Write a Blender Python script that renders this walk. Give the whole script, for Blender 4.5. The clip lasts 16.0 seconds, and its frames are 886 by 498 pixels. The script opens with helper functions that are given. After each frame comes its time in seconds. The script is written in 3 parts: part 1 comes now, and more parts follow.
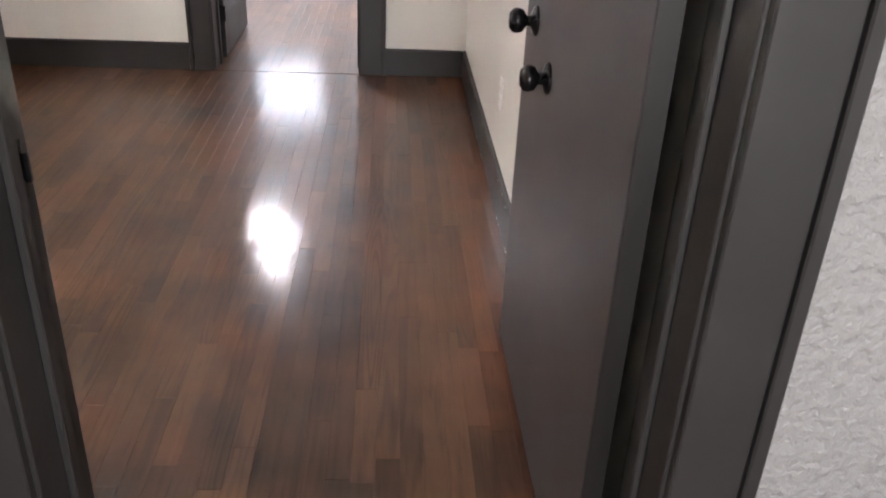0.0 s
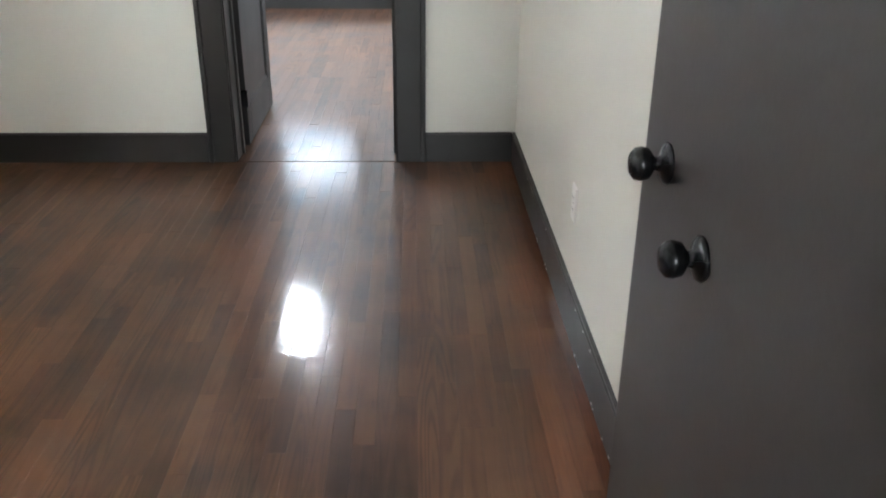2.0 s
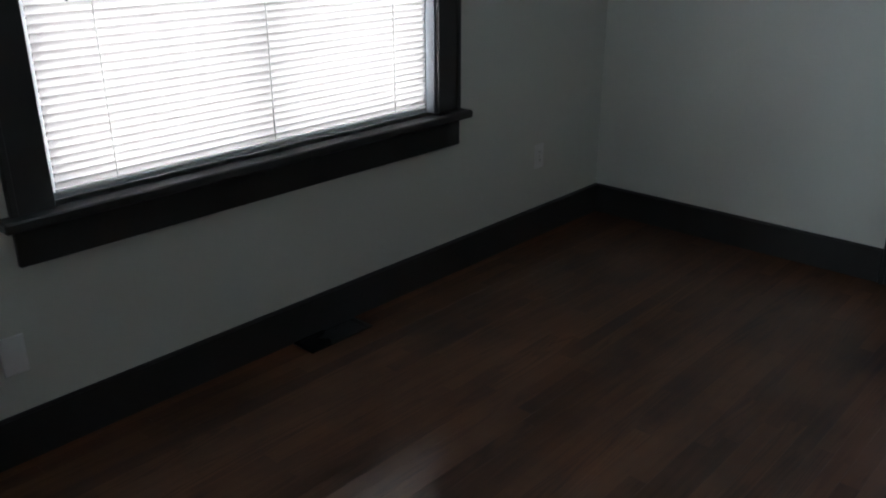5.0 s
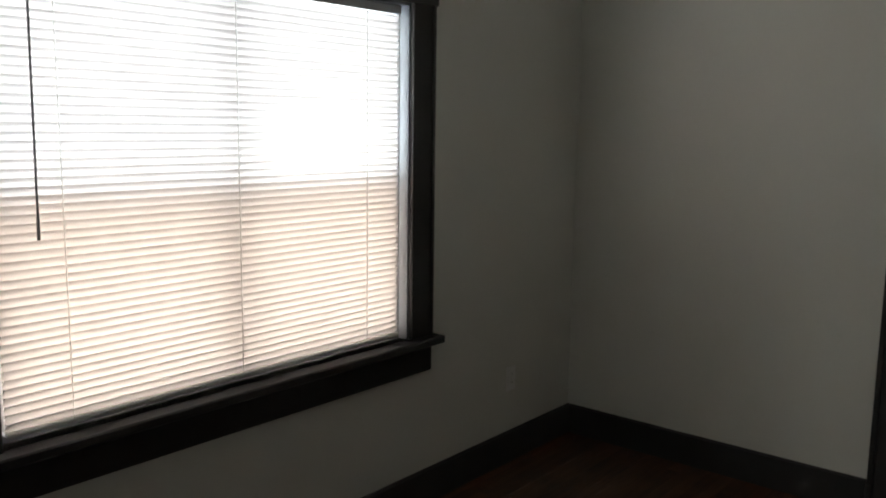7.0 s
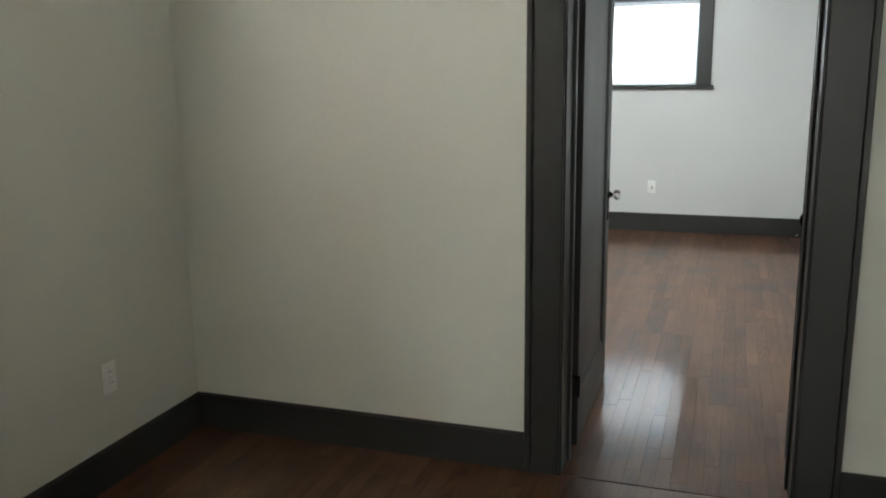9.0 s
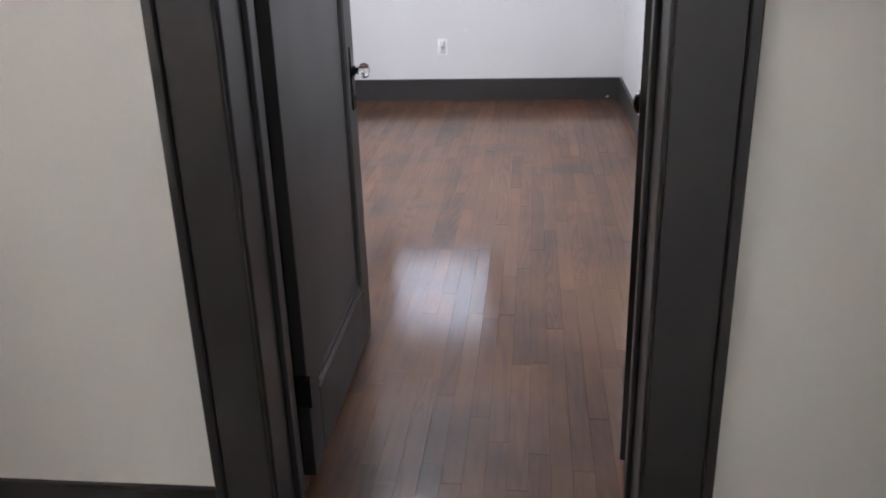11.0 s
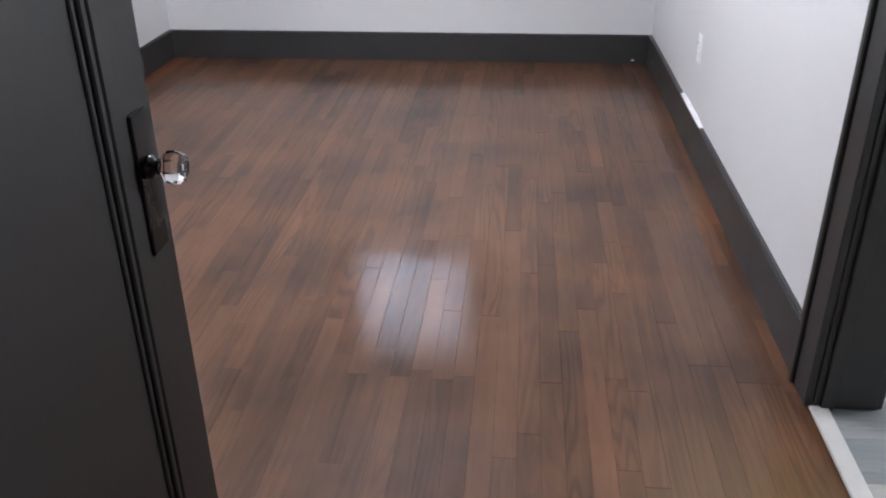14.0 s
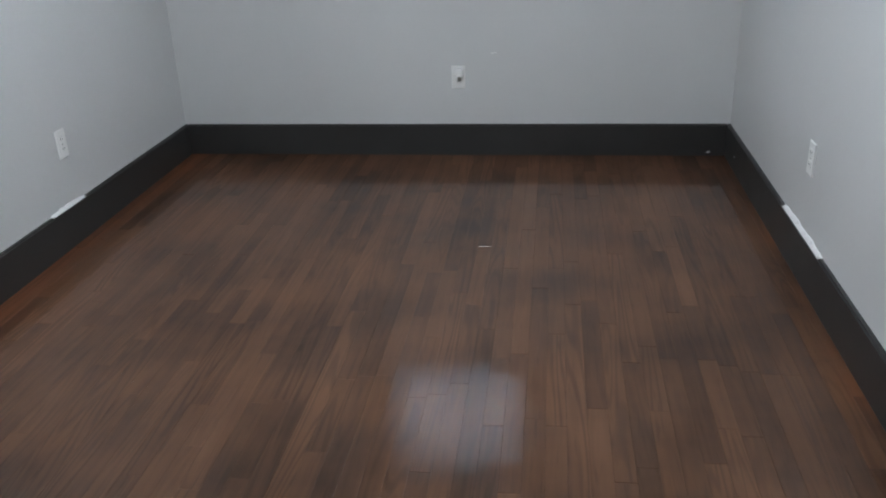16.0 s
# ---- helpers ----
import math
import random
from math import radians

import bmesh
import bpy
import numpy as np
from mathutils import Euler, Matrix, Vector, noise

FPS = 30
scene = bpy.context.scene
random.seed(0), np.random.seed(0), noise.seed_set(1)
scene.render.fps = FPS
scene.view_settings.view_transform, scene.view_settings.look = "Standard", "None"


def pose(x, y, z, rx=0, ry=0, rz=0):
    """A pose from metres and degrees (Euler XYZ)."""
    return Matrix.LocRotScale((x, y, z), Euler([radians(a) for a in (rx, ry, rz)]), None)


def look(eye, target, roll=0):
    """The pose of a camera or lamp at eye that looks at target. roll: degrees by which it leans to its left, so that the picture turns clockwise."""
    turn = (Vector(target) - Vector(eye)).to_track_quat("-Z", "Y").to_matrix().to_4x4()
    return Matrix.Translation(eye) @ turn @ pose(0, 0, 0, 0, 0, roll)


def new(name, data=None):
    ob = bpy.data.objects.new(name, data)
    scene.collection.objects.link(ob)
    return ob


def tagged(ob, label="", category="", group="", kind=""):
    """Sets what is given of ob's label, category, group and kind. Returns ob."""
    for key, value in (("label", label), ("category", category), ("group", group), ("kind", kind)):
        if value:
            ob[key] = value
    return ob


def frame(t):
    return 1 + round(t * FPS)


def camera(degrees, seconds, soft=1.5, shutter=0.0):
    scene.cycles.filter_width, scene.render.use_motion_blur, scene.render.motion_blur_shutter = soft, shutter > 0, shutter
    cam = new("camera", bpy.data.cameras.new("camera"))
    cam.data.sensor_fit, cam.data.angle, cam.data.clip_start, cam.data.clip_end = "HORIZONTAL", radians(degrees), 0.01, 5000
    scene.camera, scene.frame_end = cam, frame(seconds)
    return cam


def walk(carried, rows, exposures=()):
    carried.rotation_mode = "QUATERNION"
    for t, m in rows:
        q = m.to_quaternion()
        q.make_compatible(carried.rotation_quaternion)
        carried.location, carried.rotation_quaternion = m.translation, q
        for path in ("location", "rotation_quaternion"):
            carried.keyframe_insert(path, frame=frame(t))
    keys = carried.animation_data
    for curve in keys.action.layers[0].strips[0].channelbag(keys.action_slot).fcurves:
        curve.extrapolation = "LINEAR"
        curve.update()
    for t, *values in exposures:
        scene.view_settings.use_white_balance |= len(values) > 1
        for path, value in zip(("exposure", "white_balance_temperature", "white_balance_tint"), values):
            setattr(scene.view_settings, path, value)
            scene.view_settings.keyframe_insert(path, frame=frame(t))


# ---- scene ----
cam = camera(55.3, 16.0, soft=2.0)
PATH = [
    (0, (-0.43, -4.81, 1.365), (-0.299, -3.038, 0.446), 2.8),
    (0.5, (-0.409, -4.669, 1.385), (-0.445, -2.889, 0.473), 2.8),
    (1, (-0.476, -4.481, 1.389), (-0.495, -2.671, 0.539), 2.0),
    (1.5, (-0.535, -4.325, 1.39), (-0.474, -2.509, 0.556), 0.6),
    (2, (-0.508, -4.167, 1.387), (-0.445, -2.346, 0.562), 0.5),
    (2.5, (-0.498, -4.033, 1.382), (-0.609, -2.198, 0.596), -0.6),
    (3, (-0.553, -3.874, 1.346), (-0.851, -2.06, 0.557), 0.7),
    (3.5, (-0.577, -3.754, 1.405), (-1.101, -2.017, 0.563), 0.9),
    (4, (-0.64, -3.762, 1.42), (-1.526, -2.198, 0.545), 0.9),
    (4.5, (-0.668, -3.775, 1.456), (-1.768, -2.347, 0.59), 0.4),
    (5, (-0.681, -3.774, 1.494), (-1.936, -2.401, 0.759), -0.2),
    (5.2, (-0.684, -3.778, 1.507), (-1.973, -2.408, 0.828), -0.4),
    (7.3, (-0.784, -3.701, 1.615), (-2.018, -2.147, 1.361), -0.1),
    (7.5, (-0.764, -3.646, 1.62), (-1.935, -2.045, 1.361), 0.2),
    (8, (-0.739, -3.453, 1.567), (-1.82, -1.79, 1.309), -0.5),
    (8.5, (-0.737, -3.248, 1.545), (-1.617, -1.489, 1.179), -1.0),
    (9, (-0.871, -2.951, 1.511), (-1.503, -1.099, 1.096), -0.8),
    (9.5, (-0.914, -2.672, 1.486), (-1.253, -0.768, 0.975), -0.5),
    (10, (-0.845, -2.315, 1.466), (-1.115, -0.419, 0.888), -0.8),
    (10.2, (-0.824, -2.177, 1.441), (-1.086, -0.292, 0.828), -1.5),
    (12.3, (-0.982, -0.599, 1.326), (-1.097, 1.227, 0.517), -1.3),
    (12.5, (-1.011, -0.5, 1.328), (-1.126, 1.325, 0.519), -2.4),
    (13, (-1.032, -0.283, 1.313), (-1.065, 1.522, 0.452), -2.0),
    (13.5, (-0.95, -0.083, 1.305), (-0.981, 1.703, 0.406), -1.7),
    (14, (-0.923, 0.063, 1.33), (-1.093, 1.832, 0.412), -0.6),
    (14.5, (-0.96, 0.237, 1.324), (-1.195, 1.999, 0.407), -0.4),
    (15, (-1.032, 0.427, 1.339), (-1.269, 2.189, 0.424), -0.8),
    (15.5, (-1.076, 0.589, 1.349), (-1.315, 2.363, 0.457), -1.3),
    (16, (-1.075, 0.776, 1.387), (-1.323, 2.585, 0.572), -2.2),
]
walk(cam, [(t, look(eye, target, roll)) for t, eye, target, roll in PATH], exposures=[
    (0.0, 2.35, 6500, 17), (1.5, 2.3, 6150, 8), (2.5, 2.02, 5800, 3), (3.5, 1.58, 5400, 0), (4.2, 0.95, 5250, -2), (5.0, 0.05, 5150, 0),
    (7.3, -0.4, 6600, 6), (8.3, 0.4, 6900, -7), (9.0, 1.18, 6450, 0), (10.0, 1.5, 6150, 10), (12.5, 1.5, 6200, 17), (14.5, 1.32, 6050, 12), (16.0, 0.55, 5950, 5)])

# ---- plan, in metres ----
CEIL = 2.53
A_L, A_R, A_N = -3.015, 0.0, -3.74      # front room: window wall, blank wall, entrance wall; its far wall is y = 0
B_S, B_N, B_L, B_R = 0.20, 5.10, -3.07, -0.17   # back room
K_E = 2.6                                # kitchen's far side
D2_L, D2_R, D_TOP = -1.43, -0.598, 2.05
K_S, K_N = 1.09, 1.845
E_L, E_R = -0.915, -0.018
HALL = -6.6

# ---- light ----
world = bpy.data.worlds.new("sky")
scene.world = world
world.use_nodes = True
wn = world.node_tree
sky = wn.nodes.new("ShaderNodeTexSky")
sky.sky_type, sky.sun_disc, sky.sun_elevation, sky.sun_rotation = "NISHITA", False, radians(38), radians(250)
wn.links.new(sky.outputs[0], wn.nodes["Background"].inputs[0])
wn.nodes["Background"].inputs[1].default_value = 0.15


def area(name, eye, target, w, h, watts, colour=(1, 1, 1)):
    lamp = bpy.data.lights.new(name, "AREA")
    lamp.shape, lamp.size, lamp.size_y, lamp.energy, lamp.color = "RECTANGLE", w, h, watts, colour
    ob = new(name, lamp)
    ob.matrix_world = look(eye, target)
    return ob


sun = bpy.data.lights.new("sun", "SUN")
sun.energy, sun.angle, sun.color = 1.0, radians(12), (1, 0.96, 0.9)
new("sun", sun).matrix_world = look((-6, -4, 8), (0, 0, 0))
area("upper_daylight", (-3.195, -2.05, 1.74), (0, -2.05, 1.74), 1.56, 0.64, 31, (0.97, 0.97, 1))
area("lower_daylight", (-3.195, -2.05, 1.06), (0, -2.05, 1.06), 1.56, 0.68, 42, (1, 0.96, 0.93))
# small added lamp that makes the bright spot on the blind's right half
area("hot_spot_lamp", (-3.182, -1.67, 1.50), (0, -1.67, 1.50), 0.50, 0.20, 2.5, (1, 0.99, 0.97))
area("daylight_stand_in", (-1.61, 5.29, 1.72), (-1.61, 0, 1.72), 0.86, 0.77, 27, (0.79, 0.88, 1))
# hall and kitchen windows are unseen; these lamps are added to light both spaces
area("daylight_stand_in", (-0.05, HALL - 0.05, 1.5), (-0.05, 0, 1.4), 0.40, 1.4, 15, (1, 0.98, 0.95))
area("daylight_stand_in", (K_E + 0.05, 3.0, 1.6), (0, 3.0, 1.3), 1.6, 1.2, 42, (0.97, 0.98, 1))


# ---- materials ----
def material(name, colour, rough=0.5, metal=0.0, vary=0.08, scale=4.0, grain=60.0, bump=0.0, bump_scale=150.0, coat=0.0, emit=0.0):
    m = bpy.data.materials.new(name)
    m.use_nodes = True
    t = m.node_tree
    b = t.nodes["Principled BSDF"]
    b.inputs["Metallic"].default_value = metal
    b.inputs["Coat Weight"].default_value = coat
    b.inputs["Coat Roughness"].default_value = 0.12
    co = t.nodes.new("ShaderNodeTexCoord")
    big, fine = t.nodes.new("ShaderNodeTexNoise"), t.nodes.new("ShaderNodeTexNoise")
    big.inputs["Scale"].default_value, fine.inputs["Scale"].default_value = scale, grain
    big.inputs["Detail"].default_value, fine.inputs["Detail"].default_value = 4, 2
    add = t.nodes.new("ShaderNodeMath")
    add.operation = "MULTIPLY_ADD"
    add.inputs[1].default_value = 0.35
    ramp = t.nodes.new("ShaderNodeMapRange")
    ramp.inputs["From Min"].default_value, ramp.inputs["From Max"].default_value = 0.4, 0.95
    ramp.inputs["To Min"].default_value, ramp.inputs["To Max"].default_value = 1 - vary, 1 + vary
    mul = t.nodes.new("ShaderNodeVectorMath")
    mul.operation = "SCALE"
    mul.inputs[0].default_value = colour
    for n in (big, fine):
        t.links.new(co.outputs["Object"], n.inputs["Vector"])
    t.links.new(fine.outputs[0], add.inputs[0])
    t.links.new(big.outputs[0], add.inputs[2])
    t.links.new(add.outputs[0], ramp.inputs[0])
    t.links.new(ramp.outputs[0], mul.inputs["Scale"])
    t.links.new(mul.outputs[0], b.inputs["Base Color"])
    rr = t.nodes.new("ShaderNodeMapRange")
    rr.inputs["To Min"].default_value, rr.inputs["To Max"].default_value = max(0.03, rough - 0.08), rough + 0.08
    t.links.new(big.outputs[0], rr.inputs[0])
    t.links.new(rr.outputs[0], b.inputs["Roughness"])
    if bump:
        bn, bp = t.nodes.new("ShaderNodeTexNoise"), t.nodes.new("ShaderNodeBump")
        bn.inputs["Scale"].default_value, bn.inputs["Detail"].default_value = bump_scale, 3
        bp.inputs["Strength"].default_value, bp.inputs["Distance"].default_value = min(bump, 1.0), 0.004 * max(1.0, bump)
        t.links.new(co.outputs["Object"], bn.inputs["Vector"])
        t.links.new(bn.outputs[0], bp.inputs["Height"])
        t.links.new(bp.outputs[0], b.inputs["Normal"])
    if emit:
        b.inputs["Emission Color"].default_value, b.inputs["Emission Strength"].default_value = (0.96, 0.97, 1.0, 1), emit
    return m


def wood(name, joined, dark, light, along=(1, 1, 1), rough=0.5, coat=0.62, blotch=0.85, edge=(0.14, 0.86), border=True, board=0.23, figure=0.31):
    """Boards that run along y (along scales the grain), each with its own tone."""
    m = bpy.data.materials.new(name)
    m.use_nodes = True
    t = m.node_tree
    b = t.nodes["Principled BSDF"]
    if joined:
        rnd = t.nodes.new("ShaderNodeNewGeometry").outputs["Random Per Island"]
    else:
        rnd = t.nodes.new("ShaderNodeObjectInfo").outputs["Random"]
    geo = t.nodes.new("ShaderNodeNewGeometry")
    off = t.nodes.new("ShaderNodeVectorMath")
    off.operation = "MULTIPLY_ADD"
    comb = t.nodes.new("ShaderNodeCombineXYZ")
    for k in range(3):
        t.links.new(rnd, comb.inputs[k])
    off.inputs[1].default_value = (37, 91, 53)
    t.links.new(comb.outputs[0], off.inputs[0])
    t.links.new(geo.outputs["Position"], off.inputs[2])
    sc = t.nodes.new("ShaderNodeVectorMath")
    sc.operation = "MULTIPLY"
    sc.inputs[1].default_value = along
    t.links.new(off.outputs[0], sc.inputs[0])
    grain, pores, stain = (t.nodes.new("ShaderNodeTexNoise") for _ in range(3))
    for n, s, d, di in ((grain, 1.0, 5, 1.6), (pores, 4.5, 3, 0.4)):
        n.inputs["Scale"].default_value, n.inputs["Detail"].default_value, n.inputs["Distortion"].default_value = s, d, di
        t.links.new(sc.outputs[0], n.inputs["Vector"])
    stain.inputs["Scale"].default_value, stain.inputs["Detail"].default_value = 2.3, 5
    t.links.new(geo.outputs["Position"], stain.inputs["Vector"])
    # tone = board * 0.45 + grain * 0.45 + stain
    a1, a2, a3 = (t.nodes.new("ShaderNodeMath") for _ in range(3))
    for a in (a1, a2, a3):
        a.operation = "MULTIPLY_ADD"
    a1.inputs[1].default_value, a1.inputs[2].default_value = board, -0.24
    t.links.new(rnd, a1.inputs[0])
    a2.inputs[1].default_value = figure
    t.links.new(grain.outputs[0], a2.inputs[0])
    t.links.new(a1.outputs[0], a2.inputs[2])
    a3.inputs[1].default_value = blotch
    t.links.new(stain.outputs[0], a3.inputs[0])
    t.links.new(a2.outputs[0], a3.inputs[2])
    ramp = t.nodes.new("ShaderNodeValToRGB")
    ramp.color_ramp.elements[0].position, ramp.color_ramp.elements[0].color = edge[0], (*dark, 1)
    ramp.color_ramp.elements[1].position, ramp.color_ramp.elements[1].color = edge[1], (*light, 1)
    t.links.new(a3.outputs[0], ramp.inputs[0])
    dk = t.nodes.new("ShaderNodeMapRange")
    dk.inputs["From Min"].default_value, dk.inputs["From Max"].default_value = 0.28, 0.42
    dk.inputs["To Min"].default_value, dk.inputs["To Max"].default_value = 0.78, 1.0
    t.links.new(pores.outputs[0], dk.inputs[0])
    # growth rings cut lengthwise: contour lines of a stretched noise, strong on some boards only
    rings, turns, sine, lines = t.nodes.new("ShaderNodeTexNoise"), t.nodes.new("ShaderNodeMath"), t.nodes.new("ShaderNodeMath"), t.nodes.new("ShaderNodeMapRange")
    for key, v in (("Scale", 0.5), ("Detail", 1.6), ("Roughness", 0.42), ("Distortion", 0.25)):
        rings.inputs[key].default_value = v
    t.links.new(sc.outputs[0], rings.inputs["Vector"])
    turns.operation, sine.operation = "MULTIPLY", "SINE"
    turns.inputs[1].default_value = 105.0
    t.links.new(rings.outputs[0], turns.inputs[0])
    t.links.new(turns.outputs[0], sine.inputs[0])
    pick, fract, weak = t.nodes.new("ShaderNodeMath"), t.nodes.new("ShaderNodeMath"), t.nodes.new("ShaderNodeMapRange")
    pick.operation, fract.operation = "MULTIPLY", "FRACT"
    pick.inputs[1].default_value = 7.13
    t.links.new(rnd, pick.inputs[0])
    t.links.new(pick.outputs[0], fract.inputs[0])
    weak.inputs["From Min"].default_value, weak.inputs["From Max"].default_value = 0.35, 1.0
    weak.inputs["To Min"].default_value, weak.inputs["To Max"].default_value = (0.97, 0.70) if border else (0.98, 0.92)
    t.links.new(fract.outputs[0], weak.inputs[0])
    lines.inputs["From Min"].default_value, lines.inputs["From Max"].default_value = -0.95, 0.15
    t.links.new(sine.outputs[0], lines.inputs[0])
    t.links.new(weak.outputs[0], lines.inputs["To Min"])
    both = t.nodes.new("ShaderNodeMath")
    both.operation = "MULTIPLY"
    t.links.new(lines.outputs[0], both.inputs[0])
    t.links.new(dk.outputs[0], both.inputs[1])
    mul = t.nodes.new("ShaderNodeVectorMath")
    mul.operation = "SCALE"
    t.links.new(ramp.outputs[0], mul.inputs[0])
    t.links.new(both.outputs[0], mul.inputs["Scale"])
    tone = mul.outputs[0]
    if border:
        # raw reddish stain in a ragged band along the side walls
        sep = t.nodes.new("ShaderNodeSeparateXYZ")
        t.links.new(geo.outputs["Position"], sep.inputs[0])
        mid, far, rag, band = (t.nodes.new("ShaderNodeMath") for _ in range(4))
        mid.operation, far.operation, rag.operation = "ADD", "ABSOLUTE", "MULTIPLY_ADD"
        mid.inputs[1].default_value, rag.inputs[1].default_value = 1.56, 0.30
        t.links.new(sep.outputs[0], mid.inputs[0])
        t.links.new(mid.outputs[0], far.inputs[0])
        t.links.new(stain.outputs[0], rag.inputs[0])
        t.links.new(far.outputs[0], rag.inputs[2])
        step = t.nodes.new("ShaderNodeMapRange")
        step.inputs["From Min"].default_value, step.inputs["From Max"].default_value, step.inputs["To Max"].default_value = 1.50, 1.60, 0.6
        t.links.new(rag.outputs[0], step.inputs[0])
        mix = t.nodes.new("ShaderNodeMix")
        mix.data_type = "RGBA"
        mix.blend_type = "MULTIPLY"
        mix.inputs["B"].default_value = (1.25, 0.85, 0.62, 1)
        t.links.new(step.outputs[0], mix.inputs["Factor"])
        t.links.new(tone, mix.inputs["A"])
        tone = mix.outputs["Result"]
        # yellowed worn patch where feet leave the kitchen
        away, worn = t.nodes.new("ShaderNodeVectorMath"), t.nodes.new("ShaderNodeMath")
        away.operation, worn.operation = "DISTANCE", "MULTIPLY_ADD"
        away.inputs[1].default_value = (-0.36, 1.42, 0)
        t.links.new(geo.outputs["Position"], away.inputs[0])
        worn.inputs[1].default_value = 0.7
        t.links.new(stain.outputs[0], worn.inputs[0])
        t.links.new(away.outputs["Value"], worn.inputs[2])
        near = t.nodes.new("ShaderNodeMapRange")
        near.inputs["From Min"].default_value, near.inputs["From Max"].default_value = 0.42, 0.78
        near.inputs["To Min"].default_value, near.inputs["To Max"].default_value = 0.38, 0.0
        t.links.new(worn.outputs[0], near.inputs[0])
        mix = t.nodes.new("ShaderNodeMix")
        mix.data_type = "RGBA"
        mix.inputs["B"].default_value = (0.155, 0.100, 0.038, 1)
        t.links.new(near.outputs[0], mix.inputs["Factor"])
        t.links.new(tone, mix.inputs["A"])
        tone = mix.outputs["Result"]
    t.links.new(tone, b.inputs["Base Color"])
    rr = t.nodes.new("ShaderNodeMapRange")
    rr.inputs["To Min"].default_value, rr.inputs["To Max"].default_value = rough - 0.1, rough + 0.12
    t.links.new(stain.outputs[0], rr.inputs[0])
    t.links.new(rr.outputs[0], b.inputs["Roughness"])
    b.inputs["Specular IOR Level"].default_value = 0.10
    b.inputs["Coat Weight"].default_value, b.inputs["Coat Roughness"].default_value = coat, 0.105
    bp = t.nodes.new("ShaderNodeBump")
    bp.inputs["Strength"].default_value, bp.inputs["Distance"].default_value = 0.28, 0.002
    t.links.new(grain.outputs[0], bp.inputs["Height"])
    t.links.new(bp.outputs[0], b.inputs["Normal"])
    # uneven brushed varnish
    lap, cbp = t.nodes.new("ShaderNodeTexNoise"), t.nodes.new("ShaderNodeBump")
    lap.inputs["Scale"].default_value, lap.inputs["Detail"].default_value, lap.inputs["Roughness"].default_value = 16.0, 4, 0.55
    t.links.new(geo.outputs["Position"], lap.inputs["Vector"])
    cbp.inputs["Strength"].default_value, cbp.inputs["Distance"].default_value = 0.4, 0.0032
    t.links.new(lap.outputs[0], cbp.inputs["Height"])
    t.links.new(cbp.outputs[0], b.inputs["Coat Normal"])
    return m


def sheer(name, colour, trans):
    """Thin plastic that lets light through."""
    m = bpy.data.materials.new(name)
    m.use_nodes = True
    t = m.node_tree
    b = t.nodes["Principled BSDF"]
    b.inputs["Base Color"].default_value, b.inputs["Roughness"].default_value = (*colour, 1), 0.45
    tr, mix = t.nodes.new("ShaderNodeBsdfTranslucent"), t.nodes.new("ShaderNodeMixShader")
    tr.inputs[0].default_value = (*colour, 1)
    mix.inputs[0].default_value = trans
    t.links.new(b.outputs[0], mix.inputs[1])
    t.links.new(tr.outputs[0], mix.inputs[2])
    t.links.new(mix.outputs[0], t.nodes["Material Output"].inputs[0])
    return m


def glass(name, colour=(1, 1, 1), rough=0.0, solid=True):
    m = bpy.data.materials.new(name)
    m.use_nodes = True
    t = m.node_tree
    if solid:
        b = t.nodes["Principled BSDF"]
        b.inputs["Transmission Weight"].default_value, b.inputs["Roughness"].default_value = 1, rough
        b.inputs["Base Color"].default_value, b.inputs["IOR"].default_value = (*colour, 1), 1.52
    else:
        tr, gl, mix = t.nodes.new("ShaderNodeBsdfTransparent"), t.nodes.new("ShaderNodeBsdfGlossy"), t.nodes.new("ShaderNodeMixShader")
        tr.inputs[0].default_value, gl.inputs["Roughness"].default_value, mix.inputs[0].default_value = (*colour, 1), 0.02, 0.06
        t.links.new(tr.outputs[0], mix.inputs[1])
        t.links.new(gl.outputs[0], mix.inputs[2])
        t.links.new(mix.outputs[0], t.nodes["Material Output"].inputs[0])
    return m


M_WALL = material("painted_plaster", (0.76, 0.76, 0.70), 0.42, vary=0.03, scale=1.5, bump=0.12, bump_scale=90)
M_WALL_B = material("painted_plaster_cool", (0.70, 0.70, 0.695), 0.42, vary=0.03, scale=1.5, bump=0.16, bump_scale=90)
# pale hall plaster, darkened in colour to stand in for dimmer grazing light
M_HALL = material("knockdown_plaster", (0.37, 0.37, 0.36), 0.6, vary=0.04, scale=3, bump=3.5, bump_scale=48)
M_CEIL = material("ceiling_paint", (0.78, 0.78, 0.77), 0.7, vary=0.02, bump=0.15, bump_scale=60)
M_TRIM = material("charcoal_trim_paint", (0.036, 0.035, 0.034), 0.4, vary=0.12, scale=5, bump=0.08, bump_scale=70)
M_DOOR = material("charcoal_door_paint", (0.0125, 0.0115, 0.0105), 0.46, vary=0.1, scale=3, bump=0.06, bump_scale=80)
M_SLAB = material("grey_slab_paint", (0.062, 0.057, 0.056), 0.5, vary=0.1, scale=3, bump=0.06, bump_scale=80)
M_BLACK = material("black_hardware", (0.012, 0.012, 0.013), 0.28, metal=0.4, vary=0.2)
M_WHITE = material("white_plastic", (0.94, 0.94, 0.92), 0.35, vary=0.02)
M_VINYL = material("white_window_vinyl", (0.75, 0.77, 0.80), 0.4, vary=0.03)
M_LINER = material("grey_liner_paint", (0.26, 0.28, 0.31), 0.45, vary=0.06)
M_DARK = material("dark_slot", (0.01, 0.01, 0.01), 0.7)
